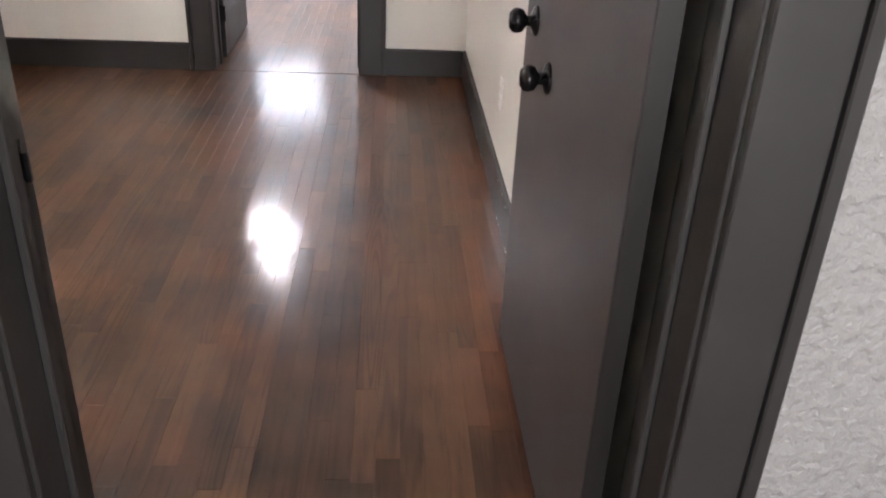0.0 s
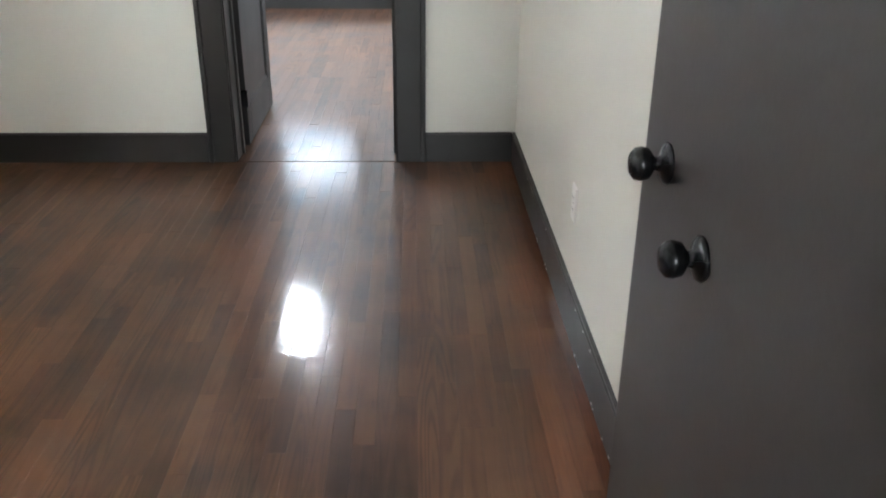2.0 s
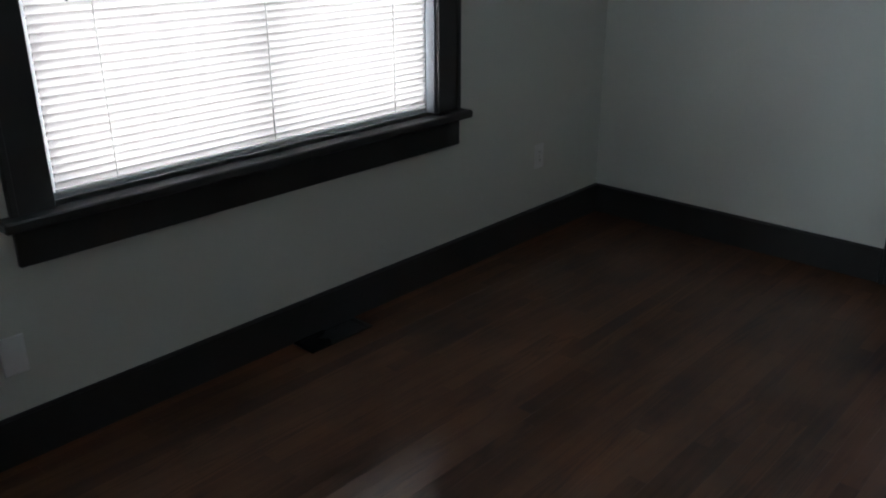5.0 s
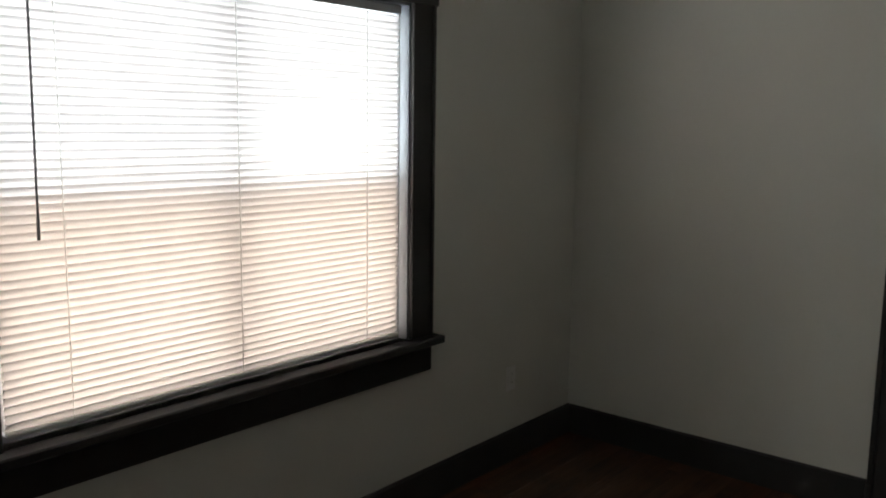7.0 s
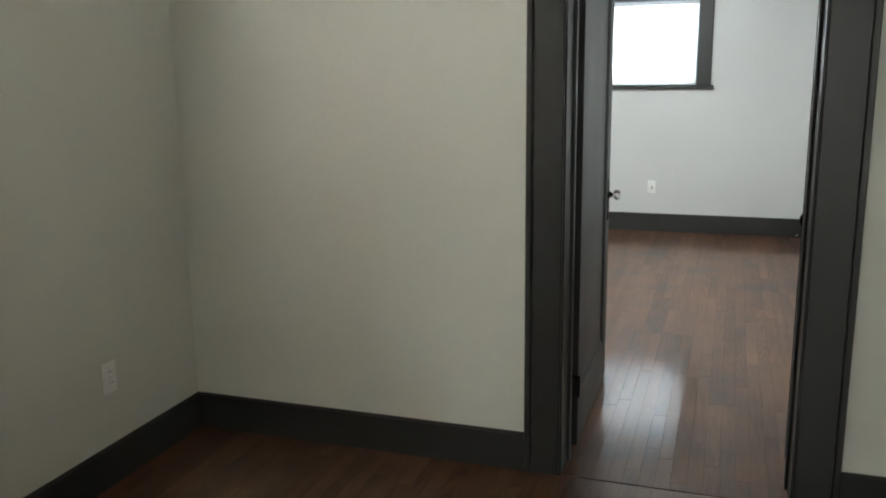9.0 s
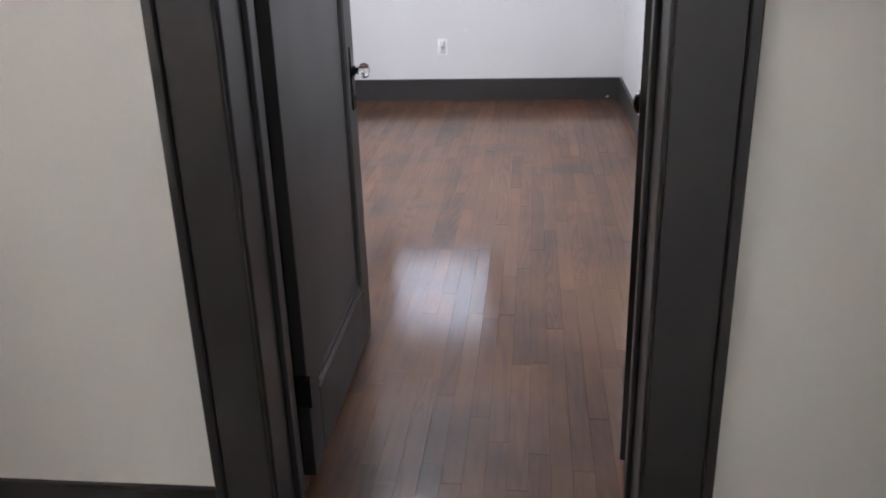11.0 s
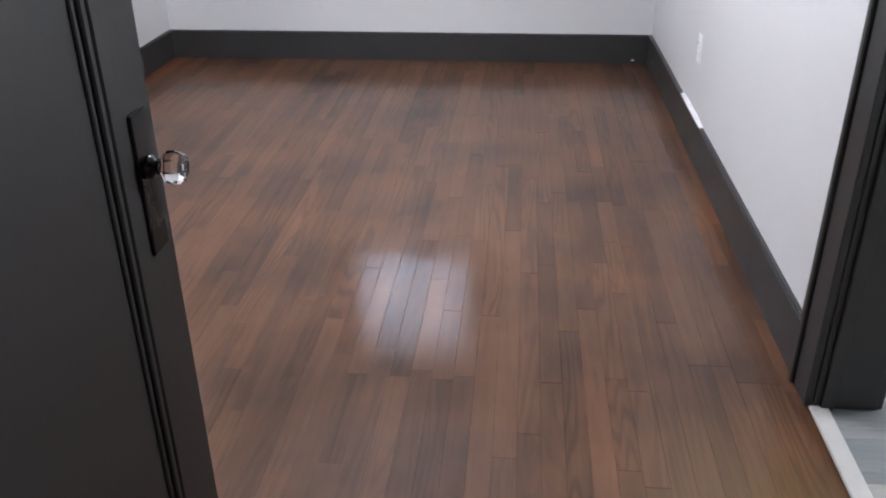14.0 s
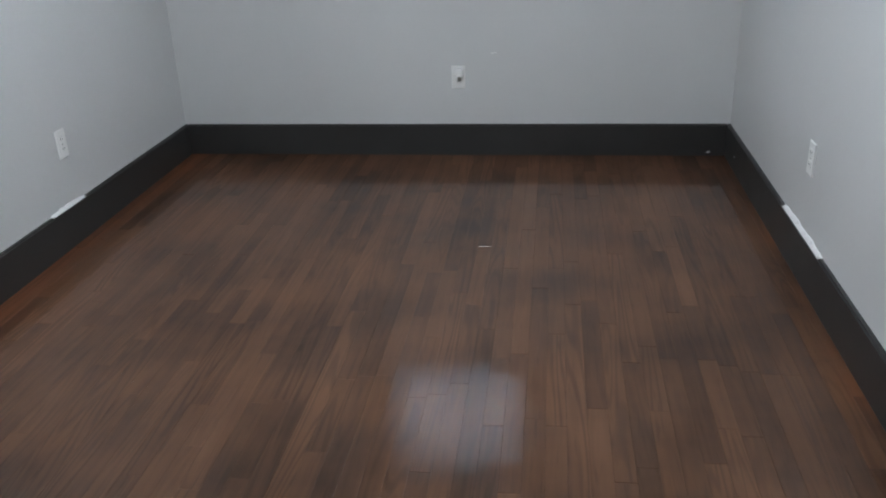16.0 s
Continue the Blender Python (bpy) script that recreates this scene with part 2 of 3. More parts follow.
M_RUST = material("rusty_steel", (0.12, 0.06, 0.03), 0.7, metal=0.3, vary=0.4, scale=30)
M_STEEL = material("steel", (0.45, 0.44, 0.42), 0.35, metal=1.0)
M_CAULK = material("bare_white_caulk", (0.85, 0.85, 0.84), 0.6, vary=0.04, scale=30, bump=0.5, bump_scale=80)
M_STRIP = material("pale_threshold_strip", (0.42, 0.41, 0.38), 0.45, vary=0.1, scale=14)
M_SUB = material("subfloor", (0.015, 0.010, 0.007), 0.8)
M_LAMP = material("lit_lamp_glass", (0.9, 0.9, 0.88), 0.4, emit=68.0)
M_SLAT = sheer("blind_slat", (0.80, 0.77, 0.755), 0.30)
M_CORD = sheer("blind_cord", (0.95, 0.95, 0.93), 0.75)
M_WAND = material("grey_wand", (0.10, 0.10, 0.10), 0.3)
M_PANE = glass("window_glass", (0.95, 0.97, 0.97), solid=False)
M_SCREEN = glass("insect_screen", (0.76, 0.70, 0.66), solid=False)
M_KNOB = glass("cut_glass", (1, 1, 1))
DK, LT = (0.026, 0.0130, 0.008), (0.190, 0.090, 0.047)
M_OAK = wood("stained_oak_board", False, DK, LT, (20, 1.3, 20))
M_OAK_J = wood("stained_oak_boards", True, DK, LT, (20, 1.3, 20))
M_GREY = wood("grey_vinyl_plank", False, (0.13, 0.145, 0.155), (0.46, 0.44, 0.37), (2.2, 26, 20), 0.42, 0.1, 0.2, (0.0, 0.72), False, 0.72, 0.22)
M_GREY_J = wood("grey_vinyl_planks", True, (0.13, 0.145, 0.155), (0.46, 0.44, 0.37), (2.2, 26, 20), 0.42, 0.1, 0.2, (0.0, 0.72), False, 0.72, 0.22)
M_BRICK = material("backdrop_siding", (0.42, 0.33, 0.27), 0.8, vary=0.15)
M_GROUND = material("lawn", (0.06, 0.09, 0.04), 0.9, vary=0.4, scale=2)


# ---- mesh helpers ----
def box(bm, x0, x1, y0, y1, z0, z1, bevel=0.0, seg=1):
    r = bmesh.ops.create_cube(bm, size=1.0)
    vs = r["verts"]
    for v in vs:
        v.co = ((x0 + x1) / 2 + v.co.x * (x1 - x0), (y0 + y1) / 2 + v.co.y * (y1 - y0), (z0 + z1) / 2 + v.co.z * (z1 - z0))
    if bevel:
        es = list({e for v in vs for e in v.link_edges})
        bmesh.ops.bevel(bm, geom=es, offset=bevel, segments=seg, affect="EDGES", profile=0.6)
    return bm


def boxes(*rows, bevel=0.0):
    bm = bmesh.new()
    for r in rows:
        box(bm, *r, bevel=bevel)
    return bm


def turned(profile, seg=24, axis="z", cap=True):
    """A turned shape from (radius, height) pairs."""
    bm = bmesh.new()
    rings = []
    for r, h in profile:
        ring = []
        for k in range(seg):
            a = 2 * math.pi * k / seg
            p = (r * math.cos(a), r * math.sin(a), h)
            ring.append(bm.verts.new({"z": p, "y": (p[0], p[2], p[1]), "x": (p[2], p[0], p[1])}[axis]))
        rings.append(ring)
    for a, b in zip(rings, rings[1:]):
        for k in range(seg):
            bm.faces.new((a[k], a[(k + 1) % seg], b[(k + 1) % seg], b[k]))
    if cap:
        bm.faces.new(rings[0])
        bm.faces.new(rings[-1])
    bmesh.ops.recalc_face_normals(bm, faces=bm.faces)
    return bm


def moved(bm, x=0, y=0, z=0):
    bmesh.ops.translate(bm, verts=bm.verts, vec=(x, y, z))
    return bm


def mesh_of(name, bm, mat, smooth=False):
    me = bpy.data.meshes.new(name)
    bm.to_mesh(me)
    bm.free()
    me.materials.append(mat)
    if smooth:
        for p in me.polygons:
            p.use_smooth = True
    return me


def part(name, bm, mat, parent, label="", smooth=False):
    ob = new(name, mesh_of(name, bm, mat, smooth))
    ob.parent = parent
    if label:
        ob["label"] = label
    return ob


def solid(name, bm, mat, label, category, kind="structure", group=""):
    return tagged(new(name, mesh_of(name, bm, mat)), label, category, group, kind)


def thing(name, m, label, category, group="", kind=""):
    ob = new(name)
    ob.empty_display_size = 0.1
    ob.matrix_world = m
    return tagged(ob, label, category, group, kind)


# ---- walls, ceilings ----
T = CEIL
WIN = (-2.85, -1.255, 0.735, 2.055)      # y0 y1 z0 z1 of the front room window's opening
WB = (-2.03, -1.19, 1.345, 2.095)        # x0 x1 z0 z1 of the back room window's opening
X0 = -3.25
solid("wall_west", boxes((X0, A_L, -3.9, WIN[0], 0, T), (X0, A_L, WIN[1], 0.0, 0, T), (X0, A_L, WIN[0], WIN[1], 0, WIN[2]),
      (X0, A_L, WIN[0], WIN[1], WIN[3], T)), M_WALL, "pale greige painted plaster wall around the large window", "wall")
solid("wall_middle", boxes((X0, D2_L, 0.0, 0.08, 0, T), (D2_R, 0.15, 0.0, 0.08, 0, T), (D2_L, D2_R, 0.0, 0.08, D_TOP, T)), M_WALL,
      "pale greige plaster partition with an inner doorway", "wall")
solid("wall_middle_back", boxes((X0, D2_L, 0.08, B_S, 0, T), (D2_R, 0.15, 0.08, B_S, 0, T), (D2_L, D2_R, 0.08, B_S, D_TOP, T)), M_WALL_B,
      "pale grey plaster back of the partition", "wall")
solid("wall_east", boxes((A_R, 0.15, A_N, 0.0, 0, T)), M_WALL, "plain pale greige painted plaster wall", "wall")
solid("wall_entrance", boxes((A_L, E_L, -3.82, A_N, 0, T), (E_R, 0.15, -3.82, A_N, 0, T), (E_L, E_R, -3.82, A_N, D_TOP, T)), M_WALL,
      "pale plaster wall with the entrance doorway", "wall")
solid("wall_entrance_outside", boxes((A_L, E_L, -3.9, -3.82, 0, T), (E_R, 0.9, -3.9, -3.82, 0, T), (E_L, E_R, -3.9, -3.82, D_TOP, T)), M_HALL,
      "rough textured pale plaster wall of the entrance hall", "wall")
solid("wall_back_west", boxes((X0, B_L, B_S, B_N, 0, T)), M_WALL_B, "pale grey painted plaster wall with an outlet", "wall")
solid("wall_back_north", boxes((X0, WB[0], B_N, B_N + 0.16, 0, T), (WB[1], B_R + 0.15, B_N, B_N + 0.16, 0, T), (WB[0], WB[1], B_N, B_N + 0.16, 0, WB[2]),
      (WB[0], WB[1], B_N, B_N + 0.16, WB[3], T)), M_WALL_B, "pale grey plaster wall under a small high window", "wall")
solid("wall_back_east", boxes((B_R, B_R + 0.15, B_S, K_S, 0, T), (B_R, B_R + 0.15, K_N, B_N, 0, T), (B_R, B_R + 0.15, K_S, K_N, D_TOP, T)), M_WALL_B,
      "pale grey plaster wall with the kitchen doorway", "wall")
# the gap in the far side is added for the unseen kitchen window's lamp
solid("wall_kitchen", boxes((B_R + 0.15, K_E, B_N - 0.1, B_N + 0.16, 0, T), (0.15, K_E, 0.0, B_S, 0, T),
      (K_E, K_E + 0.15, 0, 2.2, 0, T), (K_E, K_E + 0.15, 3.8, B_N + 0.16, 0, T), (K_E, K_E + 0.15, 2.2, 3.8, 0, 1.0), (K_E, K_E + 0.15, 2.2, 3.8, 2.2, T)),
      M_WALL_B, "plain pale kitchen walls", "wall")
# the gap in the back wall holds the unseen hall window's lamp
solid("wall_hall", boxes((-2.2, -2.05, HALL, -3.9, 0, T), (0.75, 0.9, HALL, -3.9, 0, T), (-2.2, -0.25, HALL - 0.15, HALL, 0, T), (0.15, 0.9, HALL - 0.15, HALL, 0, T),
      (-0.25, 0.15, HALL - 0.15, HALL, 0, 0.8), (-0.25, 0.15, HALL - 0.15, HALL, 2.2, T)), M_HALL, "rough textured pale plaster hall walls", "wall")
solid("ceiling_front", boxes((X0, 0.15, -3.9, 0.08, T, T + 0.12)), M_CEIL, "flat white painted ceiling of the front room", "ceiling")
solid("ceiling_back", boxes((X0, B_R + 0.15, 0.08, B_N + 0.16, T, T + 0.12)), M_CEIL, "flat white painted ceiling of the back room", "ceiling")
solid("ceiling_kitchen", boxes((B_R + 0.15, K_E + 0.15, 0.08, B_N + 0.16, T, T + 0.12)), M_CEIL, "flat white kitchen ceiling", "ceiling")
solid("ceiling_hall", boxes((-2.2, 0.9, HALL - 0.15, -3.9, T, T + 0.12)), M_CEIL, "flat white hall ceiling", "ceiling")
solid("ground", boxes((-400, 400, -400, 400, -0.7, -0.6)), M_GROUND, "flat lawn around the house", "ground")


# ---- baseboards and casings ----
def skirting(x0, x1, y0, y1, side, h):
    """side: the face that looks into the room, one of +x -x +y -y."""
    bm = box(bmesh.new(), x0, x1, y0, y1, 0.001, h)
    n = Vector({"+x": (1, 0, 0), "-x": (-1, 0, 0), "+y": (0, 1, 0), "-y": (0, -1, 0)}[side])
    c = Vector(((x0 + x1) / 2, (y0 + y1) / 2, 0))
    es = [e for e in bm.edges if all(v.co.z > h - 0.001 and (v.co - c).dot(n) > 0 for v in e.verts)]
    bmesh.ops.bevel(bm, geom=es, offset=0.006, segments=2, affect="EDGES")
    return solid("baseboard", bm, M_TRIM, "tall charcoal painted wooden baseboard", "baseboard", group="baseboards")


SK, HA, HB = 0.018, 0.152, 0.166
CW = 0.13
skirting(A_L, A_L + SK, A_N, 0, "+x", HA)
skirting(A_L + SK, D2_L - CW, -SK, 0, "-y", HA)
skirting(D2_R + 0.14, A_R - SK, -SK, 0, "-y", HA)
skirting(A_R - SK, A_R, A_N, 0, "-x", HA)
skirting(A_L + SK, E_L - CW, A_N, A_N + SK, "+y", HA)
skirting(B_L, B_L + SK, B_S, B_N, "+x", HB)
skirting(B_L + SK, B_R - SK, B_N - SK, B_N, "-y", HB)
skirting(B_R - SK, B_R, K_N + CW - 0.02, B_N, "-x", HB)
skirting(B_R - SK, B_R, B_S, K_S - CW, "-x", HB)
skirting(B_L + SK, D2_L - CW, B_S, B_S + SK, "+y", HB)
skirting(B_R + 0.15, K_E, B_N - 0.1 - SK, B_N - 0.1, "-y", 0.10)
skirting(K_E - SK, K_E, B_S, B_N - 0.1 - SK, "-x", 0.10)


def casing_set(name, m, w, h, wl, wr, depth, label, stop=0.0, sides=(1, 1)):
    """A cased opening. Local: x across the opening from 0 to w, y from the near face (0) to the far face (depth)."""
    th = thing(name, m, label, "door frame", kind="structure")
    J = 0.012
    part("jamb", boxes((0.0, J, -0.001, depth + 0.001, 0, h - J), bevel=0.002), M_TRIM, th)
    part("jamb", boxes((w - J, w, -0.001, depth + 0.001, 0, h - J), bevel=0.002), M_TRIM, th)
    part("head_jamb", boxes((0.0, w, -0.001, depth + 0.001, h - J, h), bevel=0.002), M_TRIM, th)
    s0 = depth - 0.052 if stop > 0 else 0.045
    if stop:
        part("door_stop", boxes((J, J + 0.012, s0 - 0.03, s0, 0, h - J), bevel=0.002), M_TRIM, th)
        part("door_stop", boxes((w - J - 0.012, w - J, s0 - 0.03, s0, 0, h - J), bevel=0.002), M_TRIM, th)
        part("door_stop", boxes((J + 0.012, w - J - 0.012, s0 - 0.03, s0, h - J - 0.012, h - J), bevel=0.002), M_TRIM, th)
    for on, y0, y1, yb in zip(sides, (-0.02, depth), (0.0, depth + 0.02), (-0.03, depth + 0.03)):
        if not on:
            continue
        e = 0.006
        lo, hi = min(y0, yb), max(y1, yb)
        part("side_casing", boxes((-wl + 0.022, e, y0, y1, 0, h - e), (-wl, -wl + 0.022, lo, hi, 0, h - e), bevel=0.003), M_TRIM, th)
        part("side_casing", boxes((w - e, w + wr - 0.022, y0, y1, 0, h - e), (w + wr - 0.022, w + wr, lo, hi, 0, h - e), bevel=0.003), M_TRIM, th)
        part("head_casing", boxes((-wl, w + wr, y0, y1, h - e, h + 0.12), (-wl - 0.015, w + wr + 0.015, lo, hi, h + 0.12, h + 0.142), bevel=0.003), M_TRIM, th)
    return th


casing_set("door_frame_1", pose(D2_L, 0, 0), D2_R - D2_L, D_TOP, 0.125, 0.14, 0.20, "charcoal painted casing of the inner doorway", 1, (1, 1))
casing_set("door_frame_2", pose(E_L, -3.9, 0), E_R - E_L, D_TOP, 0.13, 0.118, 0.16, "charcoal painted casing of the entrance doorway", 1, (1, 0))
casing_set("door_frame_3", pose(B_R, K_N, 0, 0, 0, -90), K_N - K_S, D_TOP, CW - 0.02, 0.12, 0.15, "charcoal painted casing of the kitchen doorway", -1)


# ---- doors and their hardware ----
def hinge(parent, z, y):
    h = part("hinge", boxes((-0.004, 0.004, y - 0.045, y + 0.0, z - 0.045, z + 0.045), bevel=0.001), M_BLACK, parent, "black butt hinge")
    part("hinge_barrel", moved(turned([(0.004, -0.052), (0.007, -0.048), (0.007, 0.048), (0.004, 0.052)], 12), 0, y + 0.004, z), M_BLACK, h, smooth=True)
    part("screw", moved(turned([(0.004, 0), (0.003, 0.0015)], 10, "x"), 0.004, y - 0.02, z + 0.025), M_STEEL, h)


def round_knob(parent, x, z, side, reach=0.072):
    k = part("door_knob", turned([(0.0, 0.0), (0.034, 0.0), (0.035, 0.004), (0.030, 0.009), (0.014, 0.014), (0.0115, 0.022), (0.0115, reach - 0.036), (0.016, reach - 0.033),
             (0.0255, reach - 0.026), (0.0285, reach - 0.014), (0.0265, reach - 0.004), (0.018, reach + 0.003), (0.0, reach + 0.005)], 28, "y", False), M_BLACK, parent, "black round knob on a rosette", True)
    k.matrix_basis = pose(x, side * 0.0185, z) @ Matrix.Diagonal((1, side, 1, 1))


def panel_door(name, m, w, h, label, glass_knob=True):
    th = thing(name, m, label, "door")
    t, st, top, bot = 0.018, 0.115, 0.12, 0.20
    part("stile", boxes((0.003, st, -t, t, 0.012, h), bevel=0.002), M_DOOR, th)
    part("stile", boxes((w - st, w, -t, t, 0.012, h), bevel=0.002), M_DOOR, th)
    part("rail", boxes((st, w - st, -t, t, h - top, h), bevel=0.002), M_DOOR, th)
    part("rail", boxes((st, w - st, -t, t, 0.012, 0.012 + bot), bevel=0.002), M_DOOR, th)
    z0, z1 = 0.012 + bot, h - top
    part("panel", boxes((st - 0.005, w - st + 0.005, -0.008, 0.008, z0 - 0.005, z1 + 0.005)), M_DOOR, th)
    for s in (-1, 1):
        y0, y1 = sorted((s * 0.008, s * 0.0155))
        ya, yb = sorted((s * 0.008, s * 0.012))
        for k, (a, c, d) in enumerate(((0.0, 0.013, (y0, y1)), (0.018, 0.028, (ya, yb)))):
            x0, x1, u, v = st + a, w - st - a, z0 + a, z1 - a
            g = c - a
            part("moulding", boxes((x0, x0 + g, *d, u, v), (x1 - g, x1, *d, u, v), (x0 + g, x1 - g, *d, u, u + g), (x0 + g, x1 - g, *d, v - g, v), bevel=0.002), M_DOOR, th)
        if glass_knob:
            pl = part("lock_plate", boxes((w - 0.074, w - 0.026, *sorted((s * t, s * (t + 0.005))), 0.803, 0.998), bevel=0.0015), M_BLACK, th, "tall black lock plate")
            stem = part("stem", turned([(0.016, 0), (0.016, 0.006), (0.010, 0.010), (0.009, 0.014), (0.012, 0.0155), (0.012, 0.019)], 20, "y"), M_BLACK, pl, smooth=True)
            stem.matrix_basis = pose(w - 0.05, s * (t + 0.005), 0.923) @ Matrix.Diagonal((1, s, 1, 1))
            kn = part("glass_knob", turned([(0.010, 0.0175), (0.016, 0.021), (0.0235, 0.029), (0.0235, 0.039), (0.018, 0.049), (0.010, 0.0515)], 8, "y"), M_KNOB, pl, "faceted clear glass knob")
            kn.matrix_basis = pose(w - 0.05, s * (t + 0.005), 0.923) @ Matrix.Diagonal((1, s, 1, 1))
            part("keyhole", moved(turned([(0.004, 0), (0.004, 0.001)], 10, "y"), w - 0.05, s * (t + 0.0052), 0.84), M_DARK, pl)
    part("latch_plate", boxes((w, w + 0.0015, -0.011, 0.011, 0.86, 0.97)), M_BLACK, th)
    return th


d = panel_door("door_inner", pose(-1.416, 0.236, 0, 0, 0, 90.7), 0.865, 2.02, "charcoal painted panelled wooden door standing open, with a cut glass knob")
for z in (0.265, 1.82):
    hinge(d, z, 0.018)
d = panel_door("door_kitchen", pose(-0.205, K_S + 0.01, 0, 0, 0, -117.4), 0.845, 2.02, "charcoal painted panelled wooden kitchen door folded open, with black knobs", False)
for s in (-1, 1):
    round_knob(d, 0.705, 0.932, s, 0.058)

d = thing("door_entrance", pose(-0.0715, -3.725, 0, 0, 0, 90.4), "flat charcoal painted entrance door standing open, with two black knobs", "door")
part("slab", boxes((0.004, 1.0, -0.0185, 0.0185, 0.012, 2.03), bevel=0.002), M_SLAB, d)
# shade on the slab's hinge end, put into the strip's darker colour
part("hinge_edge", boxes((0.001, 0.004, -0.018, 0.018, 0.013, 2.029)), M_DOOR, d, "hinge edge with its shade in the colour")
round_knob(d, 0.655, 0.872, 1, 0.058)
round_knob(d, 0.860, 0.948, 1, 0.060)
round_knob(d, 0.90, 0.935, -1, 0.055)
for z in (0.25, 1.8):
    hinge(d, z, -0.0185)
part("latch_plate", boxes((1.0, 1.0015, -0.012, 0.012, 0.88, 0.99)), M_BLACK, d)

s = thing("strike_plate", pose(E_L + 0.012, -3.79, 0.93), "black strike plate on the entrance jamb", "strike plate")
part("plate", boxes((0, 0.002, -0.03, 0.03, -0.04, 0.04), bevel=0.0008), M_BLACK, s)
part("lip", boxes((0.001, 0.008, 0.028, 0.034, -0.02, 0.02), bevel=0.001), M_BLACK, s)
s = thing("strike_plate", pose(B_R + 0.028, K_N - 0.012, 0.93), "rusty old strike plate on the kitchen jamb", "strike plate")
part("plate", boxes((-0.012, 0.012, -0.002, 0, -0.035, 0.035), bevel=0.0008), M_RUST, s)
part("latch_hole", boxes((-0.007, 0.007, -0.003, -0.0018, -0.018, 0.018)), M_DARK, s)


# ---- windows and blinds ----
def window(name, m, w, h, deep, stool, label, screen=True):
    """Local: x across from 0 to w, y from the room face (0) outwards, z from the opening's foot."""
    th = thing(name, m, label, "window", kind="structure")
    F = 0.024
    fr = part("window_frame", boxes((0, F, 0.05, deep, 0, h), (w - F, w, 0.05, deep, 0, h), (F, w - F, 0.05, deep, 0, F), (F, w - F, 0.05, deep, h - F, h), bevel=0.003), M_VINYL, th, "white vinyl frame")
    part("jamb_liner", boxes((0.0, 0.012, 0.0, 0.05, 0, h), (w - 0.012, w, 0.0, 0.05, 0, h), (0.012, w - 0.012, 0.0, 0.05, h - 0.012, h), bevel=0.002), M_LINER, th, "grey painted liner")
    mid = h * 0.5
    if screen:
        part("mullion", boxes((w / 2 - 0.034, w / 2 + 0.034, 0.10, deep, F, h - F), bevel=0.003), M_VINYL, th)
    for nm, y, z0, z1 in (("upper_sash", 0.105, mid - 0.02, h - F), ("lower_sash", 0.075, F, mid + 0.02)):
        g = 0.026
        sa = part(nm, boxes((F, F + g, y, y + 0.025, z0, z1), (w - F - g, w - F, y, y + 0.025, z0, z1), (F + g, w - F - g, y, y + 0.025, z0, z0 + g), (F + g, w - F - g, y, y + 0.025, z1 - g, z1), bevel=0.002), M_VINYL, th)
        pn = part("pane", boxes((F + g - 0.004, w - F - g + 0.004, y + 0.010, y + 0.014, z0 + g - 0.004, z1 - g + 0.004)), M_PANE, sa)
        pn.visible_shadow = False
    if screen:
        part("insect_screen", boxes((F, w - F, 0.140, 0.142, F, mid)), M_SCREEN, th, "brownish insect screen")
    C = 0.12
    part("side_casing", boxes((-C, 0.004, -0.02, 0, 0.0, h), (-C, -C + 0.02, -0.028, -0.02, 0, h), bevel=0.003), M_TRIM, th)
    part("side_casing", boxes((w - 0.004, w + C, -0.02, 0, 0.0, h), (w + C - 0.02, w + C, -0.028, -0.02, 0, h), bevel=0.003), M_TRIM, th)
    part("head_casing", boxes((-C - stool[2], w + C + stool[2], -0.022, 0, h, h + 0.14), bevel=0.003), M_TRIM, th)
    part("window_sill", boxes((-C - stool[0], w + C + stool[0], -0.02 - stool[1], 0.05, -0.032, 0.0), bevel=0.005), M_TRIM, th)
    if stool[3]:
        part("apron", boxes((-C, w + C, -0.02, 0, -0.032 - stool[3], -0.032), bevel=0.003), M_TRIM, th)
    return th


def blind(m, w, h, label, wand=True, strings=(0.12, 0.5, 0.88), tilt=-58, pitch=0.0242):
    th = thing("window_blind", m, label, "blind", "white slatted blinds")
    part("headrail", boxes((0, w, -0.014, 0.014, h - 0.032, h), bevel=0.002), M_VINYL, th)
    part("bottom_rail", boxes((0.002, w - 0.002, -0.012, 0.012, 0.0, 0.014), bevel=0.004), M_WHITE, th)
    bm = bmesh.new()
    n, hw = 6, 0.0172
    rows = []
    for j, x in enumerate((0.003, w - 0.003)):
        rows.append([bm.verts.new((x, -hw + 2 * hw * k / n, 0.0022 * (1 - (2 * k / n - 1) ** 2))) for k in range(n + 1)])
    for k in range(n):
        bm.faces.new((rows[0][k], rows[1][k], rows[1][k + 1], rows[0][k + 1]))
    me = mesh_of("slat", bm, M_SLAT, True)
    z = 0.026
    while z < h - 0.04:
        s = new("slat", me)
        s.parent = th
        s.matrix_basis = pose(0, 0, z, tilt + random.uniform(-0.08, 0.08), 0, random.uniform(-0.01, 0.01))
        z += pitch
    for f in strings:
        for y in (-0.0128, 0.0128):
            part("ladder_cord", moved(turned([(0.0016, 0.012), (0.0016, h - 0.03)], 6), f * w, y, 0), M_CORD, th)
    if wand:
        wd = part("tilt_wand", moved(turned([(0.003, 0), (0.0045, 0.004), (0.0042, 0.06), (0.0034, 0.07), (0.0034, 0.72)], 8), 0, 0, 0), M_WAND, th, "thin grey tilt wand")
        wd.matrix_basis = pose(0.105, -0.03, h - 0.76, 1.0)
    return th


